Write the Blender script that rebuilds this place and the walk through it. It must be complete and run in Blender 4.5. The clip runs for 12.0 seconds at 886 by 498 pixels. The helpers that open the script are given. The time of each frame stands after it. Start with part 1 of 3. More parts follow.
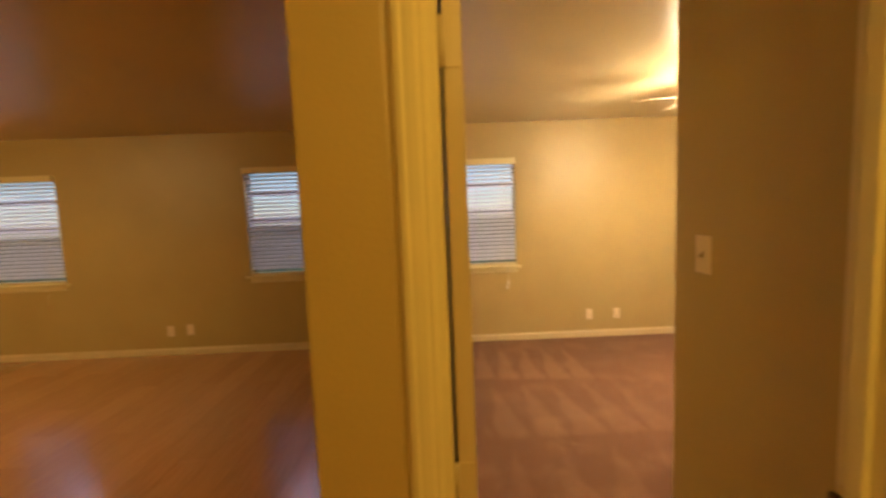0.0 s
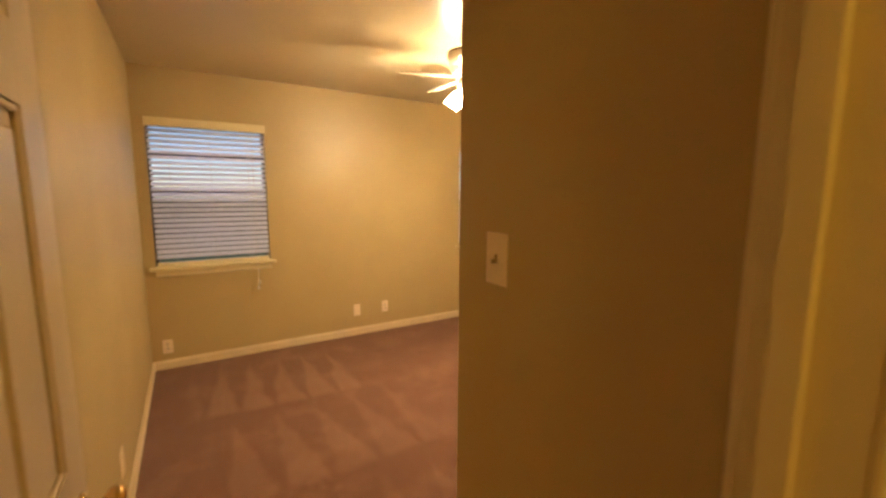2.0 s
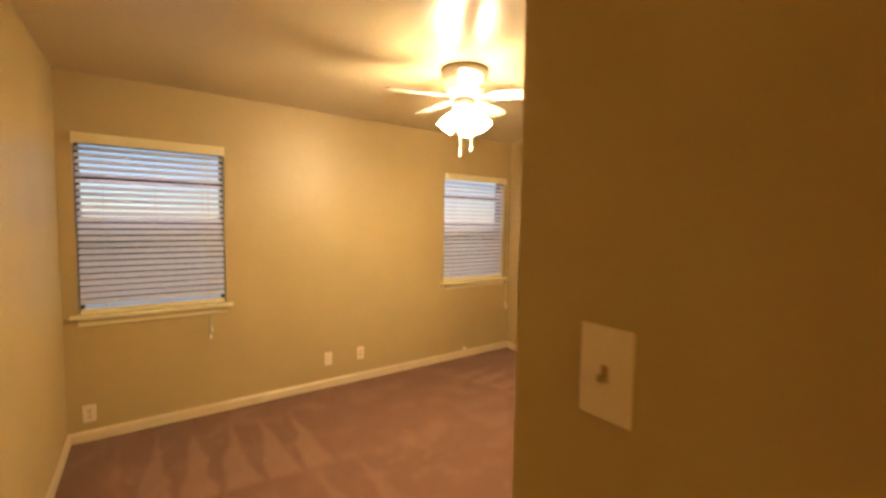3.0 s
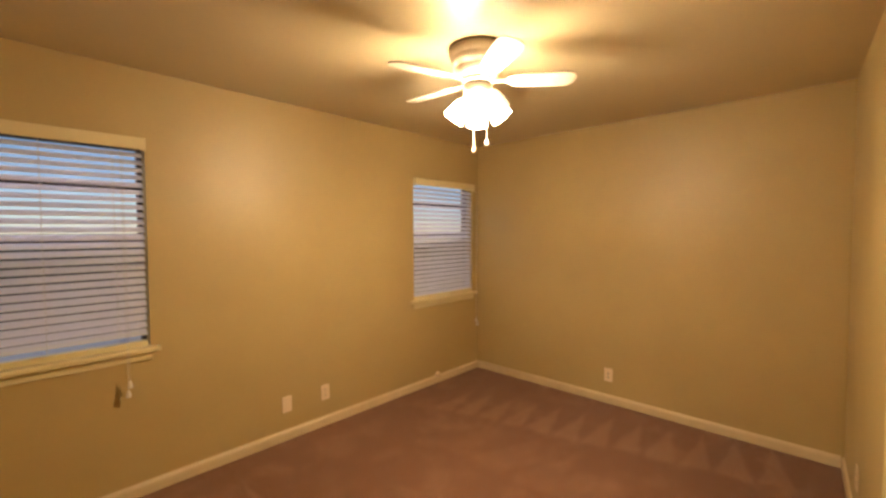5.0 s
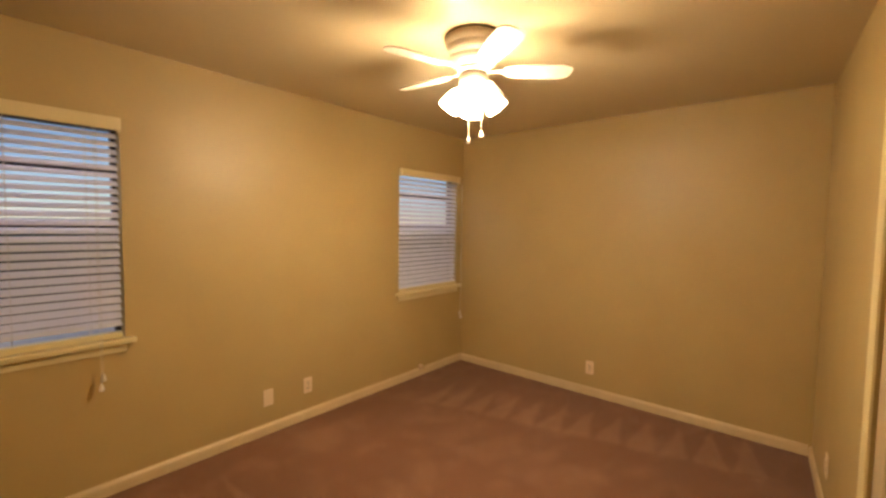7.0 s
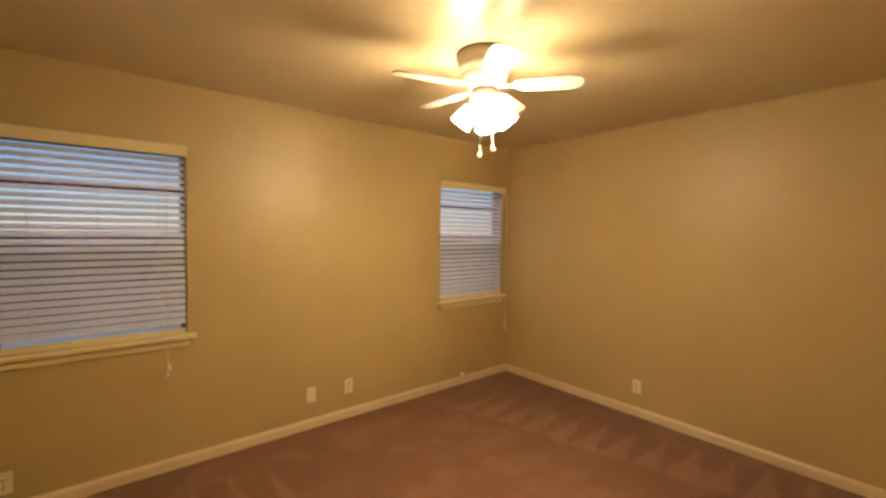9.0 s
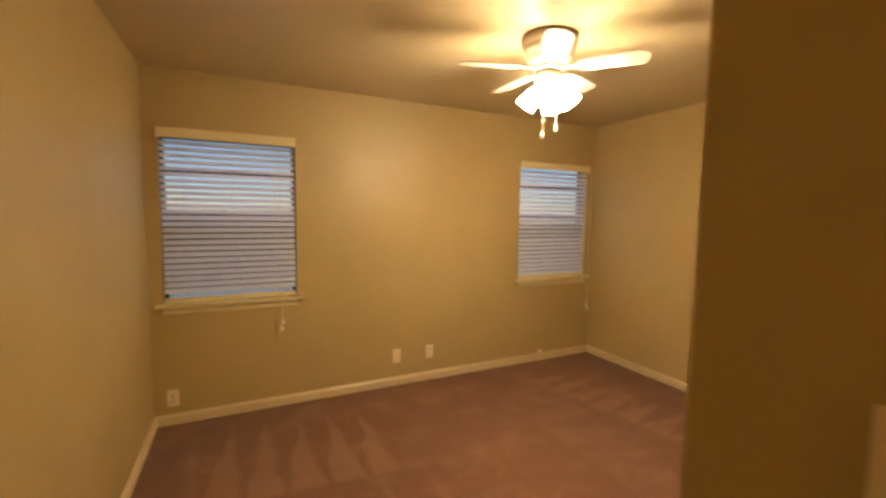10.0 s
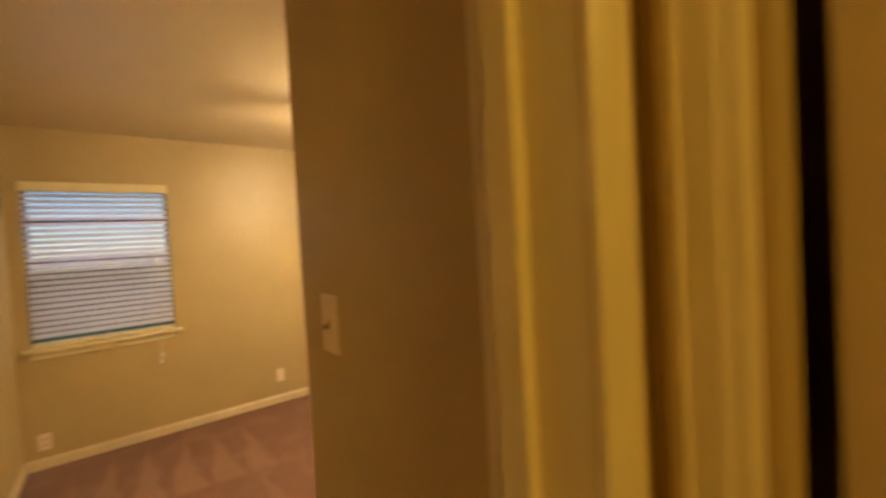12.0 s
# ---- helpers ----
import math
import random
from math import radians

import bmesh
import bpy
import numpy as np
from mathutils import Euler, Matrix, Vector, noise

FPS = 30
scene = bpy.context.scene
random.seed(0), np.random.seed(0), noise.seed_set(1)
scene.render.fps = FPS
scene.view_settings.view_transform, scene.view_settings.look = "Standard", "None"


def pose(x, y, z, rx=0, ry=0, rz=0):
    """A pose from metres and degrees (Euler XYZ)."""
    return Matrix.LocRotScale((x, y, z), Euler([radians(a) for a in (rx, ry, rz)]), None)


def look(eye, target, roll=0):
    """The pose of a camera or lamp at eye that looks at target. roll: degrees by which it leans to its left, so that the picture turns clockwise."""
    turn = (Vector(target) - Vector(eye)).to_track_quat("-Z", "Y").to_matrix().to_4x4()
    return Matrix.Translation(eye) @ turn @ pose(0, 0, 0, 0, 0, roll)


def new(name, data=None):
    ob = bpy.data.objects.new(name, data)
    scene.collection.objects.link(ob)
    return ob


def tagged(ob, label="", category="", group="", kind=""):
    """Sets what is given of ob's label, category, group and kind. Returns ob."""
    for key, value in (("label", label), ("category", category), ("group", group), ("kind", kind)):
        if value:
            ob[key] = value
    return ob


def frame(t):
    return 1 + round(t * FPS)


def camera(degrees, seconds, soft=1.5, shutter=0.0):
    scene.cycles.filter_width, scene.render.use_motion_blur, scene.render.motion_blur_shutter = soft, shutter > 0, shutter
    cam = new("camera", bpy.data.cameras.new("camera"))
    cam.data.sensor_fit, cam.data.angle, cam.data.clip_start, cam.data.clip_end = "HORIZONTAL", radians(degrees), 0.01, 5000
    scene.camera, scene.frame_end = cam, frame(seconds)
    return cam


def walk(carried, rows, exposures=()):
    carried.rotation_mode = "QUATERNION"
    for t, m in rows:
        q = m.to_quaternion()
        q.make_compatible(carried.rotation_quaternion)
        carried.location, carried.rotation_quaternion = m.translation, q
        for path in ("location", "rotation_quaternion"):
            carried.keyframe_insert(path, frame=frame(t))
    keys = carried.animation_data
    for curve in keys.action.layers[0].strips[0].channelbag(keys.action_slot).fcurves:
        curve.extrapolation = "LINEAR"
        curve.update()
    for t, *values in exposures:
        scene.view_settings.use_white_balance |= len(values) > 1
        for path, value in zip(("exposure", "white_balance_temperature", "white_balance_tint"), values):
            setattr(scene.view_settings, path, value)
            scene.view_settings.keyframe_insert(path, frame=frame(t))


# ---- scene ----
cam = camera(93.8, 12.0, soft=2.8, shutter=0.5)
PATH = [
    (0, (0.07, -0.628, 1.501), (0.093, 1.364, 1.318), -2.3),
    (0.5, (0.146, -0.563, 1.498), (0.543, 1.382, 1.251), -2.3),
    (1, (0.261, -0.431, 1.489), (0.915, 1.445, 1.206), -2.4),
    (1.2, (0.268, -0.390, 1.487), (1.013, 1.449, 1.204), -1.6),
    (1.5, (0.3, -0.271, 1.475), (1.181, 1.495, 1.151), 0.0),
    (2, (0.321, -0.043, 1.48), (1.361, 1.643, 1.21), 0.3),
    (2.5, (0.391, 0.199, 1.491), (1.499, 1.848, 1.264), -0.1),
    (3, (0.457, 0.415, 1.521), (1.619, 2.038, 1.386), 0.9),
    (3.5, (0.456, 0.619, 1.537), (1.698, 2.184, 1.46), -0.3),
    (5.5, (0.367, 1.168, 1.496), (1.842, 2.516, 1.404), 0.1),
    (6, (0.367, 1.168, 1.48), (1.845, 2.511, 1.37), 0.0),
    (6.5, (0.349, 1.197, 1.492), (1.876, 2.483, 1.377), 0.8),
    (8.3, (0.459, 1.078, 1.531), (1.91, 2.45, 1.419), 0.7),
    (8.5, (0.499, 1.024, 1.519), (1.903, 2.446, 1.419), 0.1),
    (9, (0.532, 0.918, 1.53), (1.802, 2.461, 1.45), 0.7),
    (9.5, (0.552, 0.808, 1.532), (1.662, 2.461, 1.412), 2.2),
    (10, (0.573, 0.651, 1.507), (1.445, 2.443, 1.336), 0.8),
    (10.5, (0.604, 0.404, 1.513), (1.237, 2.299, 1.43), -1.9),
    (11, (0.611, 0.179, 1.512), (1.166, 2.1, 1.444), -1.6),
    (11.5, (0.597, 0.029, 1.495), (1.382, 1.868, 1.436), -2.6),
    (12, (0.597, -0.126, 1.494), (1.833, 1.446, 1.439), -3.2),
]
WALK_EXPOSURE = [(0.0, 0.18, 6500, 10), (0.5, -0.02, 6500, 11), (1.0, -0.18, 6500, 13), (1.6, -0.14, 6500, 16), (2.2, -0.06, 6500, 14), (3.2, 0.02, 6500, 11), (4.4, -0.22, 6500, 13),
                 (5.5, -0.53, 6500, 15), (8.0, -0.53, 6500, 14), (9.0, -0.53, 6500, 11), (10.0, -0.53, 6500, 10), (10.5, -0.56, 6500, 10), (11.5, -0.48, 6500, 10), (12.0, -0.13, 6500, 10)]
walk(cam, [(t, look(eye, target, roll)) for t, eye, target, roll in PATH], WALK_EXPOSURE)

# ---- light ----
WARM = (1.0, 0.78, 0.49)
world = bpy.data.worlds.new("sky")
scene.world = world
world.use_nodes = True
wn, wl = world.node_tree.nodes, world.node_tree.links
sky = wn.new("ShaderNodeTexSky")
sky.sky_type, sky.sun_disc = "NISHITA", False
sky.sun_elevation, sky.sun_rotation = radians(38), radians(205)
sky.air_density, sky.dust_density, sky.ozone_density = 0.8, 0.1, 3.0
wn["Background"].inputs["Strength"].default_value = 0.12
wl.new(sky.outputs["Color"], wn["Background"].inputs["Color"])
sun = new("sun", bpy.data.lights.new("sun", "SUN"))
sun.data.energy, sun.data.angle, sun.data.color = 2.2, radians(0.6), (1.0, 0.94, 0.86)
sun.matrix_world = look((0, 0, 6), (0.333, 0.714, 5.384))
WINDOW_SKY = 8.4
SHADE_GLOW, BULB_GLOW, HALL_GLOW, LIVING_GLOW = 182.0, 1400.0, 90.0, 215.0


# ---- materials ----
def mat(name, base, rough=0.5, second=None, scale=4.0, amount=0.5, bump=0.0, bump_scale=200.0, metal=0.0, gloss=None, stretch=(1, 1, 1)):
    """Two scales of variation: broad stains between base and second, and fine grain with relief."""
    m = bpy.data.materials.new(name)
    m.use_nodes = True
    n, l = m.node_tree.nodes, m.node_tree.links
    b = n["Principled BSDF"]
    b.inputs["Roughness"].default_value = rough
    b.inputs["Metallic"].default_value = metal
    if gloss is not None:
        b.inputs["Specular IOR Level"].default_value = gloss
    co = n.new("ShaderNodeTexCoord")
    mp = n.new("ShaderNodeMapping")
    mp.inputs["Scale"].default_value = stretch
    l.new(co.outputs["Object"], mp.inputs["Vector"])
    second = second or tuple(c * 0.9 for c in base)
    big, fine = n.new("ShaderNodeTexNoise"), n.new("ShaderNodeTexNoise")
    big.inputs["Scale"].default_value, big.inputs["Detail"].default_value = scale, 4
    fine.inputs["Scale"].default_value, fine.inputs["Detail"].default_value = bump_scale, 2
    l.new(mp.outputs["Vector"], big.inputs["Vector"])
    l.new(mp.outputs["Vector"], fine.inputs["Vector"])
    mix = n.new("ShaderNodeMix")
    mix.data_type = "RGBA"
    ramp = n.new("ShaderNodeMapRange")
    ramp.inputs["From Min"].default_value, ramp.inputs["From Max"].default_value = 0.3, 0.7
    ramp.inputs["To Max"].default_value = amount
    l.new(big.outputs["Fac"], ramp.inputs["Value"])
    l.new(ramp.outputs["Result"], mix.inputs["Factor"])
    mix.inputs["A"].default_value, mix.inputs["B"].default_value = (*base, 1), (*second, 1)
    l.new(mix.outputs["Result"], b.inputs["Base Color"])
    rr = n.new("ShaderNodeMapRange")
    rr.inputs["To Min"].default_value, rr.inputs["To Max"].default_value = rough * 0.85, min(1, rough * 1.15)
    l.new(big.outputs["Fac"], rr.inputs["Value"])
    l.new(rr.outputs["Result"], b.inputs["Roughness"])
    if bump:
        bp = n.new("ShaderNodeBump")
        bp.inputs["Strength"].default_value, bp.inputs["Distance"].default_value = bump, 0.002
        l.new(fine.outputs["Fac"], bp.inputs["Height"])
        l.new(bp.outputs["Normal"], b.inputs["Normal"])
    return m


WALL = mat("beige_wall_paint", (0.492, 0.368, 0.153), 0.46, (0.437, 0.320, 0.128), 1.6, 0.7, 0.30, 95)
CEIL = mat("ceiling_paint", (0.58, 0.47, 0.278), 0.335, (0.54, 0.432, 0.25), 0.9, 0.6, 0.04, 40)
TRIM = mat("cream_trim_paint", (0.77, 0.665, 0.37), 0.38, (0.67, 0.57, 0.30), 6, 0.5, 0.12, 60, stretch=(1, 1, 0.15))
BASEPAINT = mat("scuffed_cream_baseboard_paint", (0.69, 0.555, 0.325), 0.42, (0.57, 0.45, 0.26), 7, 0.6, 0.12, 60)
DOOR = mat("cream_door_paint", (0.60, 0.475, 0.285), 0.30, (0.53, 0.415, 0.24), 5, 0.5, 0.15, 70, stretch=(1, 1, 0.1))
PLATE = mat("white_plate_plastic", (0.82, 0.68, 0.48), 0.35, (0.74, 0.60, 0.40), 20, 0.5)
IVORY = mat("aged_ivory_plastic", (0.36, 0.27, 0.13), 0.4, (0.28, 0.2, 0.09), 60, 0.6)
CHIP = mat("brown_paint_chip", (0.44, 0.31, 0.15), 0.7, (0.36, 0.25, 0.11), 60, 0.6)
SLOT = mat("dark_slot", (0.03, 0.025, 0.02), 0.6)
BRASS = mat("brass", (0.62, 0.42, 0.16), 0.25, (0.45, 0.28, 0.09), 30, 0.6, metal=1.0)
STEEL = mat("dull_dark_metal", (0.10, 0.08, 0.06), 0.4, (0.2, 0.16, 0.1), 40, 0.6, metal=1.0)
ALU = mat("dark_bronze_window_metal", (0.05, 0.045, 0.045), 0.45, (0.09, 0.08, 0.08), 12, 0.5, metal=0.3)
HOUSING = mat("cream_fan_housing_enamel", (0.56, 0.47, 0.34), 0.4, (0.50, 0.41, 0.29), 10, 0.5)
FANWHITE = mat("white_fan_enamel", (0.80, 0.72, 0.58), 0.35, (0.72, 0.63, 0.48), 10, 0.5)
RIM = mat("dark_canopy_rim", (0.16, 0.11, 0.06), 0.4, (0.08, 0.05, 0.03), 10, 0.5)
CORD = mat("white_cord", (0.75, 0.72, 0.64), 0.7, (0.6, 0.56, 0.48), 60, 0.5)
TASSEL = mat("clear_tassel_plastic", (0.78, 0.74, 0.66), 0.2, (0.66, 0.6, 0.5), 60, 0.5)
TAN = mat("tan_wood_tassel", (0.42, 0.27, 0.12), 0.4, (0.3, 0.18, 0.08), 60, 0.6)
GRASS = mat("grass_ground", (0.05, 0.09, 0.03), 0.9, (0.08, 0.10, 0.04), 2, 0.8, 0.6, 90)
CONCRETE = mat("pale_concrete_ledge", (0.62, 0.60, 0.56), 0.8, (0.52, 0.50, 0.46), 9, 0.6, 0.4, 90)
ROOFING = mat("roof_felt", (0.08, 0.075, 0.07), 0.9, (0.05, 0.05, 0.05), 5, 0.6, 0.5, 80)


def slat_material():
    m = mat("white_blind_slat", (0.90, 0.88, 0.87), 0.4, (0.85, 0.83, 0.82), 8, 0.5)
    n, l = m.node_tree.nodes, m.node_tree.links
    tr, mx = n.new("ShaderNodeBsdfTranslucent"), n.new("ShaderNodeMixShader")
    tr.inputs["Color"].default_value = (0.90, 0.91, 1.0, 1)
    mx.inputs["Fac"].default_value = 0.50
    l.new(n["Principled BSDF"].outputs["BSDF"], mx.inputs[1])
    l.new(tr.outputs["BSDF"], mx.inputs[2])
    l.new(mx.outputs["Shader"], n["Material Output"].inputs["Surface"])
    return m


def glow_material(name, colour, strength):
    m = bpy.data.materials.new(name)
    m.use_nodes = True
    b = m.node_tree.nodes["Principled BSDF"]
    b.inputs["Base Color"].default_value = (0.85, 0.8, 0.7, 1)
    b.inputs["Roughness"].default_value = 0.3
    b.inputs["Emission Color"].default_value = (*colour, 1)
    b.inputs["Emission Strength"].default_value = strength
    return m


def glass_material(name="window_glass", tint=(0.95, 0.97, 0.97)):
    m = bpy.data.materials.new(name)
    m.use_nodes = True
    b = m.node_tree.nodes["Principled BSDF"]
    b.inputs["Base Color"].default_value = (*tint, 1)
    b.inputs["Roughness"].default_value = 0.02
    b.inputs["Transmission Weight"].default_value = 1.0
    b.inputs["IOR"].default_value = 1.05
    return m


def screen_material():
    """Fine insect mesh: thin threads with clear holes, finer than the eye can part."""
    m = mat("insect_screen_mesh", (0.06, 0.06, 0.065), 0.7)
    n, l = m.node_tree.nodes, m.node_tree.links
    clear, mx = n.new("ShaderNodeBsdfTransparent"), n.new("ShaderNodeMixShader")
    mx.inputs["Fac"].default_value = 0.75
    l.new(n["Principled BSDF"].outputs["BSDF"], mx.inputs[1])
    l.new(clear.outputs["BSDF"], mx.inputs[2])
    l.new(mx.outputs["Shader"], n["Material Output"].inputs["Surface"])
    return m


def carpet_material():
    """Rose-brown cut pile: tufts, traffic blotches, and the wedge marks that a vacuum cleaner leaves in the nap."""
    m = bpy.data.materials.new("rose_brown_carpet")
    m.use_nodes = True
    n, l = m.node_tree.nodes, m.node_tree.links
    b = n["Principled BSDF"]
    b.inputs["Roughness"].default_value = 0.95
    b.inputs["Specular IOR Level"].default_value = 0.1
    b.inputs["Sheen Weight"].default_value = 0.15
    co = n.new("ShaderNodeTexCoord")
    sep = n.new("ShaderNodeSeparateXYZ")

    def noise_tex(scale, detail=3):
        t = n.new("ShaderNodeTexNoise")
        t.inputs["Scale"].default_value, t.inputs["Detail"].default_value = scale, detail
        l.new(co.outputs["Object"], t.inputs["Vector"])
        return t.outputs["Fac"]

    def op(kind, a, c=None, clamp=False):
        q = n.new("ShaderNodeMath")
        q.operation, q.use_clamp = kind, clamp
        for i, v in enumerate((a, c)):
            if v is None:
                continue
            if isinstance(v, (int, float)):
                q.inputs[i].default_value = v
            else:
                l.new(v, q.inputs[i])
        return q.outputs[0]

    def step(v, edge, soft):
        return op("MULTIPLY", op("SUBTRACT", v, edge), 1 / soft, True)

    l.new(co.outputs["Object"], sep.inputs[0])
    wob = op("MULTIPLY", op("SUBTRACT", noise_tex(4.0, 1), 0.5), 0.10)
    x, y = op("ADD", sep.outputs["X"], wob), op("ADD", sep.outputs["Y"], op("MULTIPLY", wob, 0.6))

    def wedges(along, across, period, shift, base, tip, start, end, lean=0.0):
        """Wedges in a row, wide at base and pointed at tip."""
        h = op("DIVIDE", op("SUBTRACT", across, base), tip - base)
        u = op("FRACT", op("ADD", op("DIVIDE", op("SUBTRACT", along, op("MULTIPLY", h, lean)), period), shift))
        tri = op("ABSOLUTE", op("SUBTRACT", op("MULTIPLY", u, 2.0), 1.0))
        w = step(op("SUBTRACT", op("SUBTRACT", 1.02, h), tri), 0.0, 0.22)
        w = op("MULTIPLY", w, step(h, 0.0, 0.04))
        return op("MULTIPLY", w, op("MULTIPLY", step(along, start, 0.12), op("SUBTRACT", 1.0, step(along, end, 0.15))))

    marks = wedges(x, op("ADD", y, op("MULTIPLY", x, 0.11)), 0.215, 0.477, 2.96, 3.92, 0.22, 1.34, 0.05)
    marks = op("MAXIMUM", marks, op("MULTIPLY", wedges(x, y, 0.26, 0.5, 1.95, 2.86, 0.30, 1.5, -0.05), 0.7))
    marks = op("MAXIMUM", marks, op("MULTIPLY", wedges(x, y, 0.30, 0.1, 1.10, 1.90, 0.35, 1.6, 0.08), 0.5))
    marks = op("MAXIMUM", marks, op("MULTIPLY", wedges(y, op("ADD", x, op("MULTIPLY", y, 0.25)), 0.2, 0.85, 3.78, 4.37, 1.15, 3.55, 0.06), 0.9))
    marks = op("MAXIMUM", marks, op("MULTIPLY", wedges(y, x, 0.31, 0.7, 2.45, 3.12, 1.2, 3.0, -0.1), 0.35))
    blotch = op("MULTIPLY", step(noise_tex(3.4, 6), 0.50, 0.14), 0.5)
    scuff = op("MULTIPLY", op("MULTIPLY", step(noise_tex(13.0, 4), 0.56, 0.10), step(noise_tex(1.7, 2), 0.50, 0.12)), 0.55)
    tone = op("ADD", op("MULTIPLY", marks, 0.85), op("ADD", blotch, scuff), True)
    mix = n.new("ShaderNodeMix")
    mix.data_type = "RGBA"
    mix.inputs["A"].default_value, mix.inputs["B"].default_value = (0.184, 0.084, 0.044, 1), (0.248, 0.127, 0.071, 1)
    l.new(tone, mix.inputs["Factor"])
    grain = n.new("ShaderNodeMix")
    grain.data_type, grain.blend_type = "RGBA", "MULTIPLY"
    grain.inputs["Factor"].default_value = 0.6
    tuft = noise_tex(260.0, 2)
    tint = n.new("ShaderNodeMapRange")
    tint.inputs["From Min"].default_value, tint.inputs["From Max"].default_value = 0.3, 0.7
    tint.inputs["To Min"].default_value, tint.inputs["To Max"].default_value = 0.55, 1.25
    l.new(op("ADD", op("MULTIPLY", tuft, 0.55), op("MULTIPLY", noise_tex(75.0, 3), 0.45)), tint.inputs["Value"])
    l.new(mix.outputs["Result"], grain.inputs["A"])
    l.new(tint.outputs["Result"], grain.inputs["B"])
    l.new(grain.outputs["Result"], b.inputs["Base Color"])
    bp = n.new("ShaderNodeBump")
    bp.inputs["Strength"].default_value, bp.inputs["Distance"].default_value = 0.7, 0.006
    l.new(op("ADD", tuft, op("MULTIPLY", noise_tex(45.0), 0.6)), bp.inputs["Height"])
    l.new(bp.outputs["Normal"], b.inputs["Normal"])
    return m


def plank_material():
    m = mat("laminate_plank", (0.52, 0.245, 0.115), 0.20, (0.43, 0.19, 0.085), 7, 0.8, 0.05, 90, stretch=(6, 0.5, 1))
    n, l = m.node_tree.nodes, m.node_tree.links
    b = n["Principled BSDF"]
    old = b.inputs["Base Color"].links[0].from_socket
    b.inputs["Coat Weight"].default_value, b.inputs["Coat Roughness"].default_value = 0.8, 0.16
    info, mx, rng = n.new("ShaderNodeObjectInfo"), n.new("ShaderNodeMix"), n.new("ShaderNodeMapRange")
    mx.data_type, mx.blend_type = "RGBA", "MULTIPLY"
    mx.inputs["Factor"].default_value = 1.0
    rng.inputs["To Min"].default_value, rng.inputs["To Max"].default_value = 0.92, 1.08
    l.new(info.outputs["Random"], rng.inputs["Value"])
    l.new(old, mx.inputs["A"])
    l.new(rng.outputs["Result"], mx.inputs["B"])
    l.new(mx.outputs["Result"], b.inputs["Base Color"])
    return m


SLAT, GLASS, SCREEN, CARPET, PLANK = slat_material(), glass_material(), screen_material(), carpet_material(), plank_material()
SHADE = glow_material("lit_frosted_glass", WARM, SHADE_GLOW)
BULB = glow_material("lit_bulb", WARM, BULB_GLOW)
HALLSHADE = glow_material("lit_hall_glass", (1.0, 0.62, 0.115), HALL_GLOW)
LIVINGSHADE = glow_material("lit_living_glass", (1.0, 0.70, 0.28), LIVING_GLOW)


# ---- mesh helpers ----
def add_box(bm, x0, x1, y0, y1, z0, z1, bevel=0.0, segments=1):
    made = bmesh.ops.create_cube(bm, size=1.0)["verts"]
    bmesh.ops.scale(bm, vec=(x1 - x0, y1 - y0, z1 - z0), verts=made)
    bmesh.ops.translate(bm, vec=((x0 + x1) / 2, (y0 + y1) / 2, (z0 + z1) / 2), verts=made)
    if bevel:
        edges = list({e for v in made for e in v.link_edges})
        bmesh.ops.bevel(bm, geom=edges, offset=bevel, segments=segments, profile=0.6, affect="EDGES")
    return bm


def box(x0, x1, y0, y1, z0, z1, bevel=0.0, segments=1):
    return add_box(bmesh.new(), x0, x1, y0, y1, z0, z1, bevel, segments)


def lathe(profile, steps=24, m=None, bm=None):
    """Turns (radius, z) pairs round z, then lays the shape by m."""
    bm = bm or bmesh.new()
    m = m or Matrix()
    rings = []
    for r, z in profile:
        rings.append([bm.verts.new(m @ Vector((r * math.cos(a), r * math.sin(a), z))) for a in (2 * math.pi * i / steps for i in range(steps))])
    for a, c in zip(rings, rings[1:]):
        for i in range(steps):
            bm.faces.new((a[i], a[(i + 1) % steps], c[(i + 1) % steps], c[i]))
    for ring, flip in ((rings[0], True), (rings[-1], False)):
        if (ring[0].co - ring[1].co).length > 1e-5:
            bm.faces.new(list(reversed(ring)) if flip else ring)
    for f in bm.faces:
        f.smooth = True
    bmesh.ops.recalc_face_normals(bm, faces=bm.faces[:])
    return bm


def sweep(profile, start, end, out):
    """A straight moulding: profile of (distance out from the wall, height) run from start to end."""
    bm = bmesh.new()
    s, e, o = Vector(start), Vector(end), Vector(out)
    side = (e - s).normalized()
    up = o.cross(side) if abs(side.z) > 0.5 else Vector((0, 0, 1))
    rows = [[bm.verts.new(p + o * d + up * h) for d, h in profile] for p in (s, e)]
    k = len(profile)
    for i in range(k):
        bm.faces.new((rows[0][i], rows[0][(i + 1) % k], rows[1][(i + 1) % k], rows[1][i]))
    bm.faces.new(rows[0])
    bm.faces.new(list(reversed(rows[1])))
    bmesh.ops.recalc_face_normals(bm, faces=bm.faces[:])
    return bm


def mesh(name, bm, material):
    data = bpy.data.meshes.new(name)
    bm.to_mesh(data)
    bm.free()
    data.materials.append(material)
    return data


def part(name, bm, material, parent=None, label="", m=None):
    data = bm if isinstance(bm, bpy.types.Mesh) else mesh(name, bm, material)
    ob = new(name, data)
    ob.parent = parent
    if m is not None:
        ob.matrix_basis = m
    return tagged(ob, label)


def thing(name, at, label, category, group="", kind=""):
    ob = new(name)
    ob.empty_display_size = 0.05
    ob.location = at
    return tagged(ob, label, category, group, kind)


def structure(name, bm, material, label="", category=""):
    return tagged(part(name, bm, material), label, category, kind="structure")


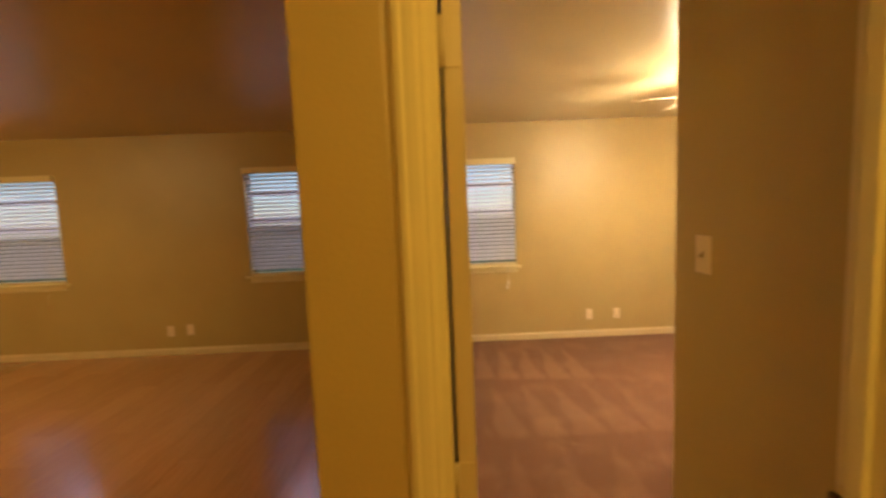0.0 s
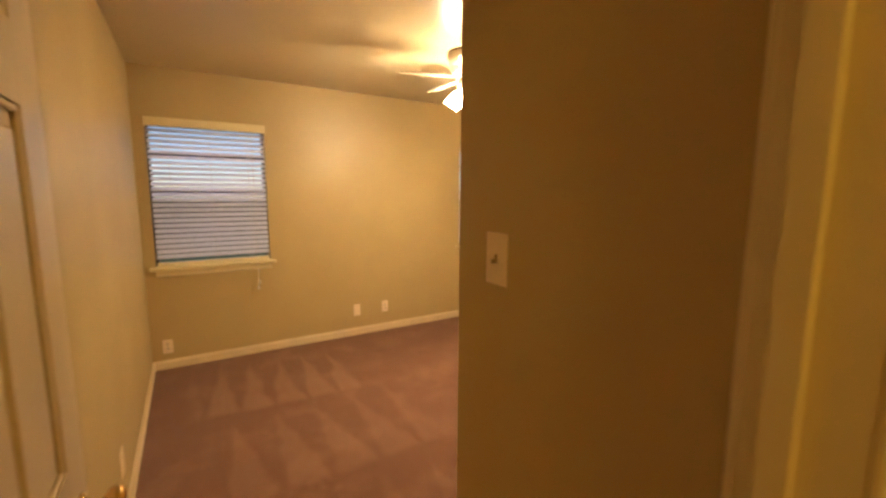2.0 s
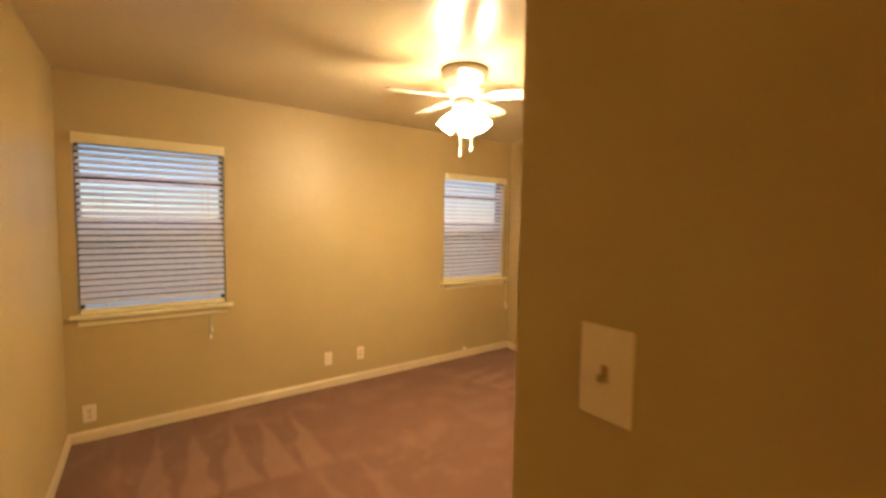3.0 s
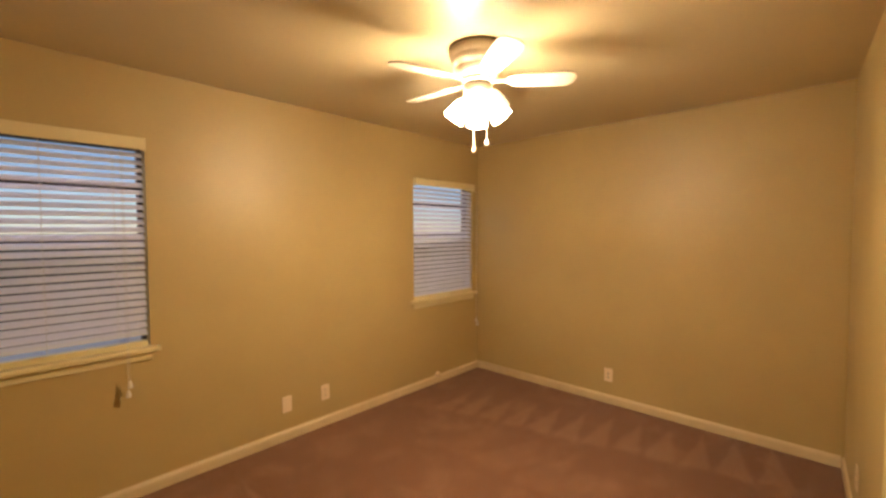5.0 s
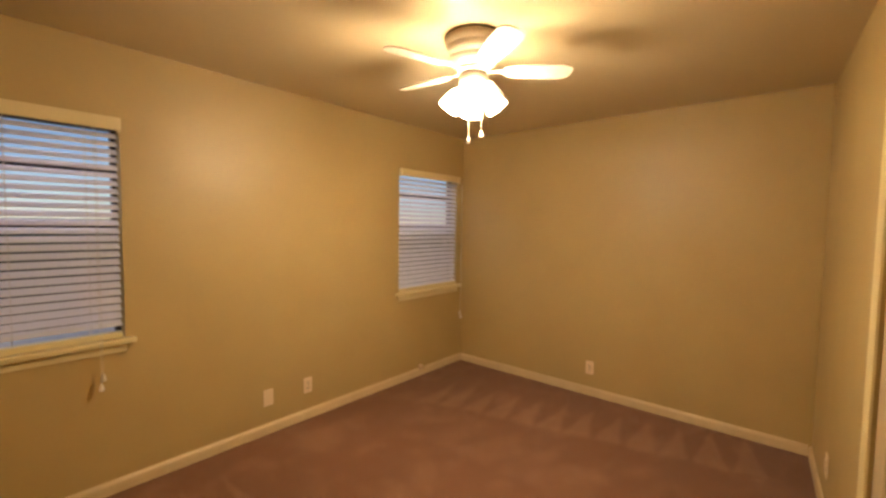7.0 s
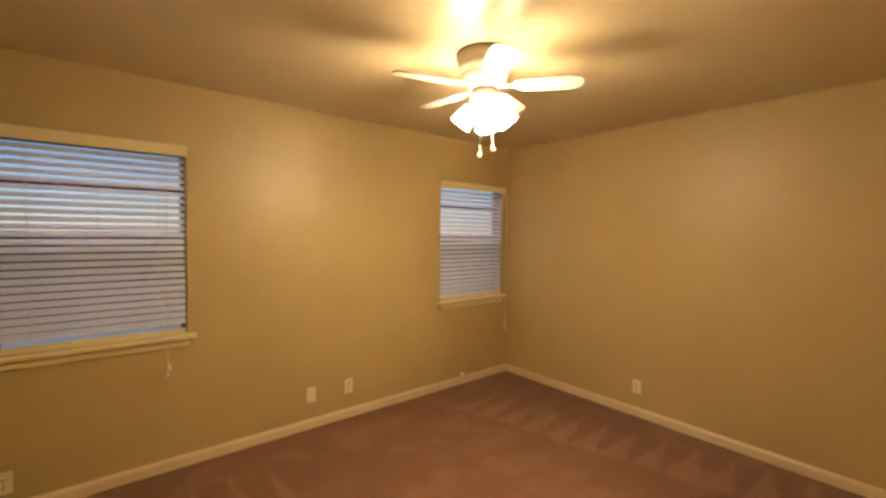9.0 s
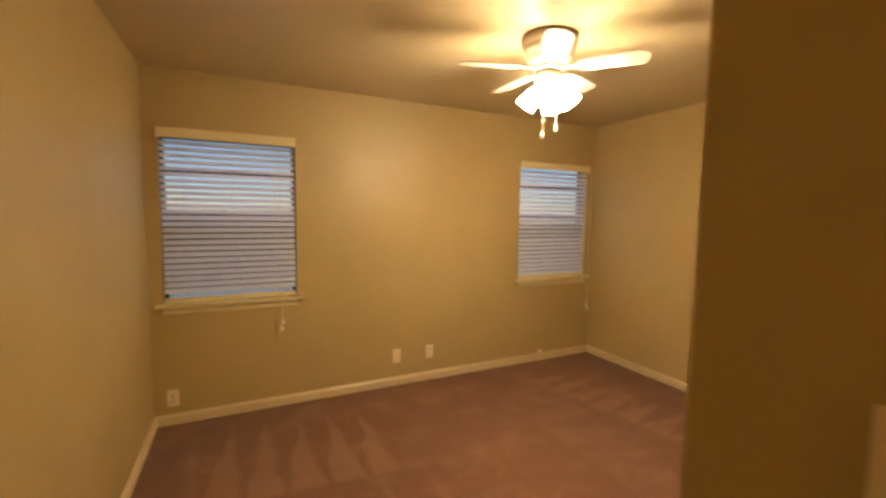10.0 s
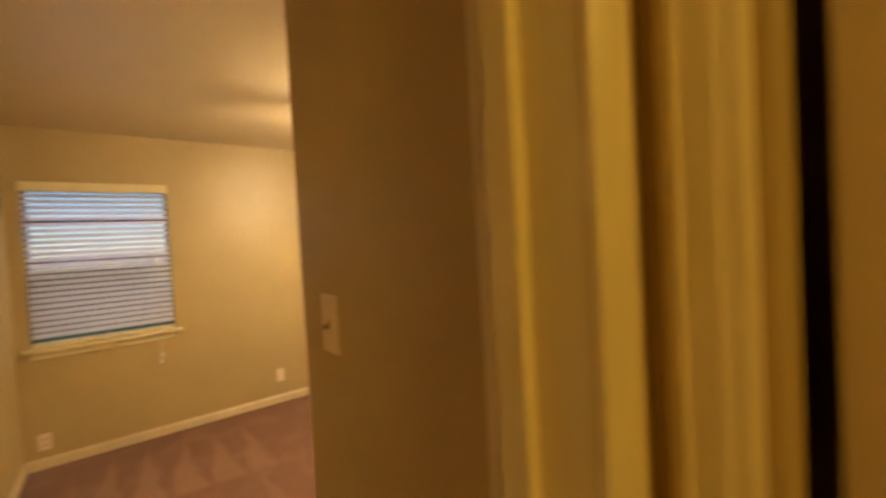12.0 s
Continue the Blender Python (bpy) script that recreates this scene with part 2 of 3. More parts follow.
# ---- plan ----
H = 2.44
NORTH = 4.0
ROOM_E, BACK = 4.0, 1.04
WALL_W = -0.152
LIV_W, SOUTH = -5.6, -3.0
WIN_W, WIN_Z0, WIN_Z1 = 0.872, 0.862, 2.03
WIN_X = (0.515, 3.468, -1.60, -4.52)

bm = bmesh.new()
edges = sorted(WIN_X)
left = LIV_W - 0.15
for cx in edges:
    add_box(bm, left, cx - WIN_W / 2, NORTH, NORTH + 0.16, 0, H)
    add_box(bm, cx - WIN_W / 2, cx + WIN_W / 2, NORTH, NORTH + 0.16, 0, WIN_Z0 - 0.028)
    add_box(bm, cx - WIN_W / 2, cx + WIN_W / 2, NORTH, NORTH + 0.16, WIN_Z1, H)
    left = cx + WIN_W / 2
add_box(bm, left, ROOM_E + 0.15, NORTH, NORTH + 0.16, 0, H)
structure("wall_north", bm, WALL, "beige painted outside wall with four windows", "wall")
structure("wall_divide", box(WALL_W, 0, 0.045, NORTH, 0, H, 0.006, 2), WALL, "beige painted wall between bedroom and living room", "wall")
bm = box(0, 0.045, 0.045, 0.175, 0, H)
add_box(bm, 0.045, 0.897, 0.055, 0.175, 2.075, H)
add_box(bm, 0.897, 0.95, 0.055, 0.175, 0, H)
structure("wall_door", bm, WALL, "beige wall round the bedroom doorway", "wall")
structure("wall_nook", box(0.95, 1.06, 0.055, 0.894, 0, H, 0.006, 2), WALL, "beige painted entry wall with a light switch", "wall")
# the back wall runs at a slight slant, with a closet door in it
SLANT = pose(0.95, 0.894, 0, 0, 0, 2.666)
CLOSET_0, CLOSET_1 = 0.56, 1.415
bm = box(0.112, CLOSET_0, -0.12, 0, 0, H)
add_box(bm, CLOSET_0, CLOSET_1, -0.12, 0, 2.06, H)
add_box(bm, CLOSET_1, 3.05, -0.12, 0, 0, H)
structure("wall_back", bm, WALL, "beige painted wall with a closet door", "wall").matrix_basis = SLANT
structure("wall_east", box(ROOM_E, ROOM_E + 0.15, 0.66, NORTH, 0, H), WALL, "plain beige painted bedroom wall", "wall")
bm = box(0.968, 1.03, -0.04, 0.054, 0, H)
add_box(bm, 0.968, 1.03, -0.86, -0.04, 2.075, H)
add_box(bm, 0.968, 1.03, SOUTH, -0.86, 0, H)
structure("wall_hall_east", bm, WALL, "beige hall wall with a second doorway", "wall")
# Added strip that closes the space behind door_2's hinge gap, to keep it dark
structure("wall_gap_block", box(1.031, 1.10, 0.04, 0.054, 0, H), WALL, "plain strip added to keep the door's hinge gap dark", "wall")
# Unseen walls, added so that no outside light leaks past the doors
bm = box(1.9, 2.0, SOUTH, 0.56, 0, H)
add_box(bm, 1.10, ROOM_E + 0.15, 0.56, 0.66, 0, H)
structure("wall_light_block", bm, WALL, "unseen plain wall added to keep light from behind the doors", "wall")
structure("wall_south", box(LIV_W - 0.15, 2.0, SOUTH - 0.15, SOUTH, 0, H), WALL, "plain beige wall of the living room", "wall")
structure("wall_west", box(LIV_W - 0.15, LIV_W, SOUTH, NORTH, 0, H), WALL, "plain beige wall of the living room", "wall")
structure("ceiling", box(LIV_W - 0.15, ROOM_E + 0.15, SOUTH - 0.15, NORTH + 0.16, H, H + 0.08), CEIL, "beige satin painted ceiling", "ceiling")
structure("roof", box(LIV_W - 0.6, ROOM_E + 0.6, SOUTH - 0.6, NORTH + 0.25, H + 0.09, H + 0.25), ROOFING, "flat dark roof over the rooms", "roof")
structure("floor_bedroom", box(0, ROOM_E, 0.12, NORTH, -0.05, 0), CARPET, "rose-brown carpet with vacuum marks", "carpet")
structure("floor", box(LIV_W, 1.9, SOUTH, NORTH, -0.12, -0.055), ROOFING, "dark subfloor under the laminate", "floor")
# Added pale slab: bounces light up to the blinds and brightens their lowest gap
structure("patio", box(-9, 7, NORTH + 0.31, NORTH + 7.5, -0.299, -0.262, 0.004), CONCRETE, "pale slab added outside to brighten the blinds from below", "patio")
structure("ground", box(-60, 60, NORTH + 0.2, 90, -0.35, -0.3), GRASS, "grass outside the windows", "ground")

BASE = [(0, 0), (0.014, 0), (0.014, 0.052), (0.011, 0.062), (0.005, 0.070), (0.004, 0.075), (0, 0.075)]


def baseboard(x0, y0, x1, y1, out):
    structure("baseboard", sweep(BASE, (x0, y0, 0), (x1, y1, 0), out), BASEPAINT, "cream painted wooden baseboard", "baseboard")


baseboard(0, NORTH, ROOM_E, NORTH, (0, -1, 0))
baseboard(ROOM_E, BACK + 0.012, ROOM_E, NORTH - 0.0145, (-1, 0, 0))
baseboard(0, 0.20, 0, NORTH - 0.0145, (1, 0, 0))
structure("baseboard", sweep(BASE, (1.482, 0, 0), (3.048, 0, 0), (0, 1, 0)), BASEPAINT, "cream painted wooden baseboard", "baseboard").matrix_basis = SLANT
baseboard(0.95, 0.195, 0.95, 0.894, (-1, 0, 0))
baseboard(LIV_W, NORTH, WALL_W, NORTH, (0, -1, 0))
baseboard(WALL_W, 0.055, WALL_W, NORTH - 0.0145, (-1, 0, 0))
baseboard(WALL_W, 0.045, -0.01, 0.045, (0, -1, 0))

# ---- doorway ----
CASING = [(0, 0), (0, 0.068), (0.003, 0.068), (0.007, 0.066), (0.013, 0.060), (0.016, 0.050), (0.0135, 0.044), (0.0145, 0.036), (0.0148, 0.022), (0.0115, 0.014), (0.012, 0.008), (0.008, 0)]


def casing(x, y, out, flip, top=2.12, name="door_casing", low=0.0, wide=1.0):
    """An upright moulded casing with its thin edge at (x, y)."""
    prof = [(d, (-h if flip else h) * wide) for d, h in CASING]
    return structure(name, sweep(prof, (x, y, low), (x, y, top), out), TRIM, "cream painted moulded door casing", "door casing")


casing(0.065, 0.045, (0, -1, 0), False, wide=0.87)
casing(0.882, 0.055, (0, -1, 0), True, wide=0.84)
casing(0.065, 0.175, (0, 1, 0), True, wide=0.76)
casing(0.885, 0.175, (0, 1, 0), False, wide=0.9)
structure("door_casing_top", box(-0.006, 0.936, 0.036, 0.053, 2.122, 2.185, 0.004), TRIM, "cream painted head casing", "door casing")
structure("door_casing_top", box(0.0, 0.93, 0.175, 0.192, 2.122, 2.185, 0.004), TRIM, "cream painted head casing", "door casing")
structure("door_jamb_left", box(0.045, 0.0805, 0.045, 0.175, 0, 2.06, 0.002), TRIM, "cream painted hinge jamb", "door jamb")
structure("door_jamb_right", box(0.883, 0.897, 0.055, 0.175, 0, 2.06, 0.002), TRIM, "cream painted strike jamb", "door jamb")
structure("door_jamb_head", box(0.045, 0.897, 0.055, 0.175, 2.06, 2.075, 0.001), TRIM, "cream painted head jamb", "door jamb")
structure("door_stop", box(0.866, 0.883, 0.113, 0.147, 0, 2.045, 0.002, 2), TRIM, "cream painted door stop strip", "door stop")
structure("door_stop", box(0.0805, 0.0835, 0.113, 0.137, 0, 2.045, 0.001), TRIM, "cream painted door stop strip", "door stop")
structure("door_stop", box(0.0840, 0.8655, 0.113, 0.137, 2.046, 2.06, 0.003, 2), TRIM, "cream painted door stop strip", "door stop")
strike = thing("strike_plate", (0.8825, 0.162, 0.873), "dark metal strike plate on the door jamb", "strike plate")
part("plate", box(-0.002, 0.0005, -0.014, 0.014, -0.028, 0.028, 0.001), TRIM, strike, "painted-over plate")
part("lip", box(-0.014, -0.001, 0.004, 0.022, -0.009, 0.009, 0.003, 2), STEEL, strike)


def panel_door(name, label, w=0.785, h=2.03, thick=0.036):
    """A six-panel door: hinge edge at the local origin, leaf along +y, its seen face towards +x."""
    d = thing(name, (0, 0, 0), label, "door", kind="structure")
    st, mid = 0.115, 0.105
    cols = ((st + 0.025, (w - mid) / 2 + 0.006), ((w + mid) / 2 + 0.006, w - st - 0.006))
    rows = ((0.24, 0.84), (1.00, 1.60), (1.72, 1.90))
    bm = bmesh.new()
    add_box(bm, -thick, 0, 0, cols[0][0], 0.012, h, 0.0015)
    add_box(bm, -thick, 0, cols[1][1], w, 0.012, h, 0.0015)
    add_box(bm, -thick, 0, cols[0][1], cols[1][0], 0.012, h)
    lows, highs = [0.012] + [r[1] for r in rows], [r[0] for r in rows] + [h]
    for c0, c1 in cols:
        for z0, z1 in zip(lows, highs):
            add_box(bm, -thick, 0, c0, c1, z0, z1)
    part("frame", bm, DOOR, d)
    for c0, c1 in cols:
        for z0, z1 in rows:
            bm = box(-thick + 0.010, -0.010, c0, c1, z0, z1)
            add_box(bm, -thick + 0.003, -0.003, c0 + 0.035, c1 - 0.035, z0 + 0.035, z1 - 0.035, 0.0065)
            part("panel", bm, DOOR, d)
            lip = bmesh.new()
            for a in ((c0, c0 + 0.012, z0, z1), (c1 - 0.012, c1, z0, z1), (c0 + 0.0125, c1 - 0.0125, z0, z0 + 0.012), (c0 + 0.0125, c1 - 0.0125, z1 - 0.012, z1)):
                add_box(lip, -0.0098, -0.002, a[0], a[1], a[2], a[3], 0.003)
            part("moulding", lip, DOOR, d)
    return d


def knob(parent, m):
    k = part("knob", lathe([(0.0, 0.0), (0.031, 0.0), (0.032, 0.004), (0.024, 0.008), (0.012, 0.011), (0.010, 0.028), (0.014, 0.034), (0.025, 0.042), (0.028, 0.052), (0.026, 0.061), (0.016, 0.067), (0, 0.068)], 28, m), BRASS, parent, "polished brass round door knob")
    return k


def hinge(parent, y, z):
    h = part("hinge", box(-0.050, -0.003, y - 0.0025, y, z - 0.045, z + 0.045, 0.0008), DOOR, parent, "painted-over butt hinge")
    part("knuckle", lathe([(0.0, -0.046), (0.006, -0.046), (0.006, 0.046), (0, 0.046)], 12, Matrix.Translation((-0.040, y - 0.004, z))), DOOR, h)
    return h


d1 = panel_door("door_1", "open cream painted six-panel door with a brass knob")
d1.matrix_basis = pose(0.130, 0.172, 0.006, 0, 0, 0.9)
knob(d1, pose(0, 0.72, 0.89, 0, 90, 0))
knob(d1, pose(-0.036, 0.72, 0.89, 0, -90, 0))
part("latch", box(-0.029, -0.007, 0.785, 0.787, 0.865, 0.92, 0.0008), BRASS, d1, "brass latch plate")
for z in (0.22, 0.94, 1.805):
    hinge(d1, 0.0, z)

# second doorway off the hall
casing(0.968, -0.030, (-1, 0, 0), False)
casing(0.968, -0.864, (-1, 0, 0), True)
structure("door_casing_top", box(0.951, 0.968, -0.93, 0.026, 2.122, 2.185, 0.004), TRIM, "cream painted head casing", "door casing")
d2 = panel_door("door_2", "cream painted six-panel door standing open into a dark room", 0.77)
d2.matrix_basis = pose(1.058, -0.094, 0.006, 0, 0, -90)
knob(d2, pose(0, 0.705, 0.925, 0, 90, 0))
for z in (0.22, 1.84):
    hinge(d2, 0.0, z)

# closet doorway in the back wall
for edge, sign in ((CLOSET_1 - 0.004, 1), (CLOSET_0 + 0.004, -1)):
    structure("closet_casing", sweep([(d, sign * h) for d, h in CASING], (edge, 0, 0), (edge, 0, 2.12), (0, 1, 0)), TRIM, "cream painted moulded closet casing", "closet casing").matrix_basis = SLANT
structure("closet_casing_top", box(CLOSET_0 - 0.064, CLOSET_1 + 0.064, 0, 0.017, 2.122, 2.185, 0.004), TRIM, "cream painted closet head casing", "closet casing").matrix_basis = SLANT
d3 = panel_door("door_3", "closed cream painted six-panel closet door", CLOSET_1 - CLOSET_0 - 0.008)
d3.matrix_basis = SLANT @ pose(CLOSET_1 - 0.004, -0.012, 0.006, 0, 0, 90)
knob(d3, pose(0, 0.785, 0.915, 0, 90, 0))

# ---- windows and blinds ----
def window(cx, name):
    w = thing(name, (cx, NORTH, 0), "dark metal sash window with a cream sill", "window", kind="structure")
    a, z0, z1 = WIN_W / 2, WIN_Z0, WIN_Z1
    bm = bmesh.new()
    for x0, x1, zz0, zz1 in ((-a, -a + 0.022, z0, z1), (a - 0.022, a, z0, z1), (-a + 0.022, a - 0.022, z0, z0 + 0.008), (-a + 0.022, a - 0.022, z1 - 0.035, z1)):
        add_box(bm, x0, x1, 0.085, 0.135, zz0, zz1, 0.002)
    part("window_frame", bm, ALU, w)
    part("meeting_rail", box(-a + 0.022, a - 0.022, 0.082, 0.125, 1.464, 1.512, 0.002), ALU, w)
    part("muntin", box(-a + 0.022, a - 0.022, 0.100, 0.122, 1.757, 1.797, 0.002), ALU, w)
    pane = part("pane", box(-a + 0.022, a - 0.022, 0.112, 0.115, 1.506, z1 - 0.035), GLASS, w)
    pane.visible_shadow = False
    pane = part("pane", box(-a + 0.022, a - 0.022, 0.100, 0.103, z0 + 0.008, 1.468), GLASS, w)
    pane.visible_shadow = False
    part("insect_screen", box(-a + 0.022, a - 0.022, 0.128, 0.129, z0 + 0.075, 1.468), SCREEN, w)
    part("outer_sill", box(-a, a, 0.136, 0.30, z0 - 0.045, z0 - 0.008, 0.004, 2), CONCRETE, w, "pale concrete outer ledge")
    part("window_sill", box(-0.48, 0.48, -0.045, 0.084, z0 - 0.028, z0, 0.007, 2), TRIM, w, "cream painted wooden sill")
    part("apron", sweep([(0, 0), (0.014, 0.004), (0.016, 0.032), (0.012, 0.040), (0.014, 0.051), (0, 0.051)], (-0.44, 0, z0 - 0.0795), (0.44, 0, z0 - 0.0795), (0, -1, 0)), TRIM, w, "cream painted moulded apron")
    return w


for i, cx in enumerate(WIN_X):
    window(cx, "window_%d" % (i + 1))
    # the light of the high sky that falls into the window's opening
    glow = new("window_daylight", bpy.data.lights.new("window_daylight", "AREA"))
    glow.data.shape, glow.data.size, glow.data.size_y = "RECTANGLE", WIN_W, 0.6
    glow.data.energy, glow.data.color = WINDOW_SKY * (1.0, 1.3, 1.0, 1.5)[i], (0.77, 0.76, 1.0)
    glow.matrix_world = look((cx, NORTH + 0.50, 2.42), (cx, NORTH + 0.03, 1.35))


def slat_mesh(width):
    bm = bmesh.new()
    k = 5
    rows = []
    for sx in (-width / 2, width / 2):
        top = [bm.verts.new((sx, (j / (k - 1) - 0.5) * 0.050, 0.0028 * (1 - (2 * j / (k - 1) - 1) ** 2) + 0.0012)) for j in range(k)]
        low = [bm.verts.new((sx, (j / (k - 1) - 0.5) * 0.050, 0.0028 * (1 - (2 * j / (k - 1) - 1) ** 2) - 0.0012)) for j in reversed(range(k))]
        rows.append(top + low)
    for j in range(2 * k):
        bm.faces.new((rows[0][j], rows[1][j], rows[1][(j + 1) % (2 * k)], rows[0][(j + 1) % (2 * k)]))
    bm.faces.new(list(reversed(rows[0])))
    bm.faces.new(rows[1])
    bmesh.ops.recalc_face_normals(bm, faces=bm.faces[:])
    return mesh("slat", bm, SLAT)


SLAT_N, SLAT_TILT, SLAT_Y = 25, 35.0, 0.020


def blind(cx, label, drop=0.0, tilt=SLAT_TILT, lowest=0.944):
    b = thing("window_blind", (cx, NORTH, 0), label, "window blind", "window blinds")
    part("valance", box(-0.437, 0.437, -0.038, -0.024, 1.984 - drop, 2.052 - drop, 0.004, 2), TRIM, b, "cream valance board")
    part("valance_return", box(-0.437, -0.425, -0.0235, -0.001, 1.978 - drop, 2.052 - drop, 0.003), TRIM, b)
    part("valance_return", box(0.425, 0.437, -0.0235, -0.001, 1.978 - drop, 2.052 - drop, 0.003), TRIM, b)
    part("headrail", box(-0.422, 0.422, -0.005, 0.043, 1.998 - drop, 2.026 - drop, 0.003), FANWHITE, b)
    data = slat_mesh(0.850)
    pitch = (1.958 - drop - lowest) / (SLAT_N - 1)
    rng = random.Random(round(cx * 100))
    for i in range(SLAT_N):
        part("slat", data, SLAT, b, m=pose(0, SLAT_Y, 1.958 - drop - i * pitch, tilt + rng.uniform(-1.2, 1.2), rng.uniform(-0.08, 0.08), 0))
    part("bottom_rail", box(-0.424, 0.424, SLAT_Y - 0.024, SLAT_Y + 0.024, 0.864, 0.896, 0.005, 2), TRIM, b)
    for x in (-0.29, 0.0, 0.29):
        for y in (SLAT_Y - 0.023, SLAT_Y + 0.023):
            part("ladder_cord", lathe([(0.0, 0.894), (0.0011, 0.894), (0.0011, 1.985 - drop), (0, 1.985 - drop)], 6, Matrix.Translation((x, y, 0))), CORD, b)
    return b


def tassel_cord(parent, x, y, z0, z1, material, lean=0.0, big=1.0):
    """A pull cord from z1 down to a bell-shaped tassel at z0."""
    m = Matrix.Translation((x, y, z1)) @ pose(0, 0, 0, 0, lean, 0)
    cord = part("pull_cord", lathe([(0.0, z0 - z1 + 0.03), (0.0012, z0 - z1 + 0.03), (0.0012, 0), (0, 0)], 6, m), CORD, parent)
    part("tassel", lathe([(0.0, z0 - z1), (0.011 * big, z0 - z1), (0.0135 * big, z0 - z1 + 0.006), (0.010 * big, z0 - z1 + 0.024), (0.005, z0 - z1 + 0.040), (0, z0 - z1 + 0.042)], 14, m), material, cord)


b1 = blind(WIN_X[0], "white two-inch slatted blind, closed halfway, over the window")
tassel_cord(b1, 0.325, -0.053, 0.655, 1.978, TASSEL)
tassel_cord(b1, 0.316, -0.054, 0.605, 1.978, TASSEL)
b2 = blind(WIN_X[1], "white two-inch slatted blind beside the room corner", 0.030, 36.0, 0.914)
tassel_cord(b2, 0.442, -0.05, 0.53, 1.948, TASSEL, 0, 1.3)
tassel_cord(b2, 0.452, -0.055, 0.49, 1.948, TASSEL, 0, 1.3)
b3 = blind(WIN_X[2], "white slatted blind over a living room window")
b4 = blind(WIN_X[3], "white slatted blind over a living room window")
tassel_cord(b4, 0.27, -0.05, 0.60, 1.978, TAN)


# ---- plates ----
def wall_plate(name, m, label, kind, big=1.0):
    """A plate whose face looks along local -y."""
    p = thing(name, (0, 0, 0), label, name.replace("_", " "))
    w, h = 0.036 * big, 0.059 * big
    part("plate", box(-w, w, -0.006, 0, -h, h, 0.003, 2), PLATE, p)
    if kind == "duplex":
        for z in (-0.02, 0.02):
            r = part("socket", box(-0.017, 0.017, -0.0085, -0.006, z - 0.014, z + 0.014, 0.004, 2), PLATE, p)
            for x in (-0.007, 0.007):
                part("slot", box(x - 0.0020, x + 0.0020, -0.0090, -0.0086, z - 0.005, z + 0.007), SLOT, r)
            part("slot", box(-0.0032, 0.0032, -0.0090, -0.0086, z - 0.012, z - 0.006), SLOT, r)
        part("screw", lathe([(0, 0), (0.003, 0), (0.0025, 0.001), (0, 0.0012)], 10, pose(0, -0.006, 0, 90, 0, 0)), STEEL, p)
    if kind == "switch":
        part("slot", box(-0.0050, 0.0050, -0.0064, -0.0060, -0.0110, 0.0110), TAN, p)
        part("toggle", box(-0.0038, 0.0038, -0.019, -0.004, -0.010, 0.000, 0.0015), IVORY, p, "dull ivory toggle lever")
        for z in (-0.030, 0.030):
            part("screw", lathe([(0, 0), (0.0035, 0), (0.003, 0.001), (0, 0.0013)], 10, pose(0, -0.006, z, 90, 0, 0)), PLATE, p)
    p.matrix_basis = m
    return p


wall_plate("blank_plate", pose(1.764, NORTH, 0.262), "blank white plastic plate on the wall", "blank")
wall_plate("power_outlet", pose(2.078, NORTH, 0.262), "white duplex outlet on the window wall", "duplex")
wall_plate("power_outlet", pose(0.112, NORTH, 0.190), "white duplex outlet low in the corner", "duplex")
wall_plate("power_outlet", pose(ROOM_E, 2.534, 0.250, 0, 0, -90), "white duplex outlet on the plain wall", "duplex")
wall_plate("power_outlet", SLANT @ pose(2.325, 0, 0.275, 0, 0, 180), "white duplex outlet beside the closet", "duplex")
wall_plate("power_outlet", pose(0, 2.15, 0.285, 0, 0, 90), "white duplex outlet on the bedroom side wall", "duplex")
wall_plate("power_outlet", pose(-2.985, NORTH, 0.27), "white outlet on the living room wall", "duplex")
wall_plate("blank_plate", pose(-2.765, NORTH, 0.28), "blank white plate on the living room wall", "blank")
wall_plate("light_switch", pose(0.95, 0.725, 1.323, 0, 0, -90), "white toggle light switch on the entry wall", "switch", 1.07)
jack = thing("cable_jack", (3.328, NORTH - 0.012, 0.088), "small round white cable jack on the baseboard", "cable jack")
part("base", lathe([(0, 0), (0.026, 0), (0.026, 0.014), (0.021, 0.022), (0, 0.022)], 20, pose(0, 0, 0, 90, 0, 0)), PLATE, jack)
part("stub", lathe([(0, 0), (0.005, 0), (0.005, 0.022), (0, 0.022)], 12, pose(0, -0.018, 0, 90, 0, 0)), BRASS, jack)

hook = thing("ceiling_hook", (0.060, 2.285, H), "small dark metal hook in the ceiling", "hook")
part("base", lathe([(0, 0), (0.009, 0), (0.008, -0.003), (0.003, -0.005), (0.0025, -0.014), (0, -0.014)], 14), STEEL, hook)
part("tip", lathe([(0, -0.003), (0.0025, -0.003), (0.0025, 0.010), (0, 0.010)], 10, pose(0.006, 0, -0.014, 0, 70, 0)), STEEL, hook)

# ---- ceiling fan ----
FAN = (2.06, 2.455)
fan = thing("ceiling_fan", (FAN[0], FAN[1], H), "white hugger ceiling fan with lit glass shades and pull chains", "ceiling fan")
part("rim", lathe([(0.0, 0.0), (0.140, 0.0), (0.146, -0.002), (0.147, -0.008), (0.144, -0.011), (0, -0.011)], 44), RIM, fan, "dark band at the ceiling")
part("housing", lathe([(0.0, -0.012), (0.144, -0.012), (0.146, -0.030), (0.138, -0.052), (0.136, -0.054), (0.137, -0.063), (0.124, -0.100), (0.119, -0.102), (0.120, -0.110), (0.106, -0.136), (0.088, -0.152), (0.0, -0.153)], 48), HOUSING, fan)
part("flywheel", lathe([(0.0, -0.154), (0.078, -0.154), (0.081, -0.162), (0.076, -0.174), (0.0, -0.175)], 36), FANWHITE, fan)
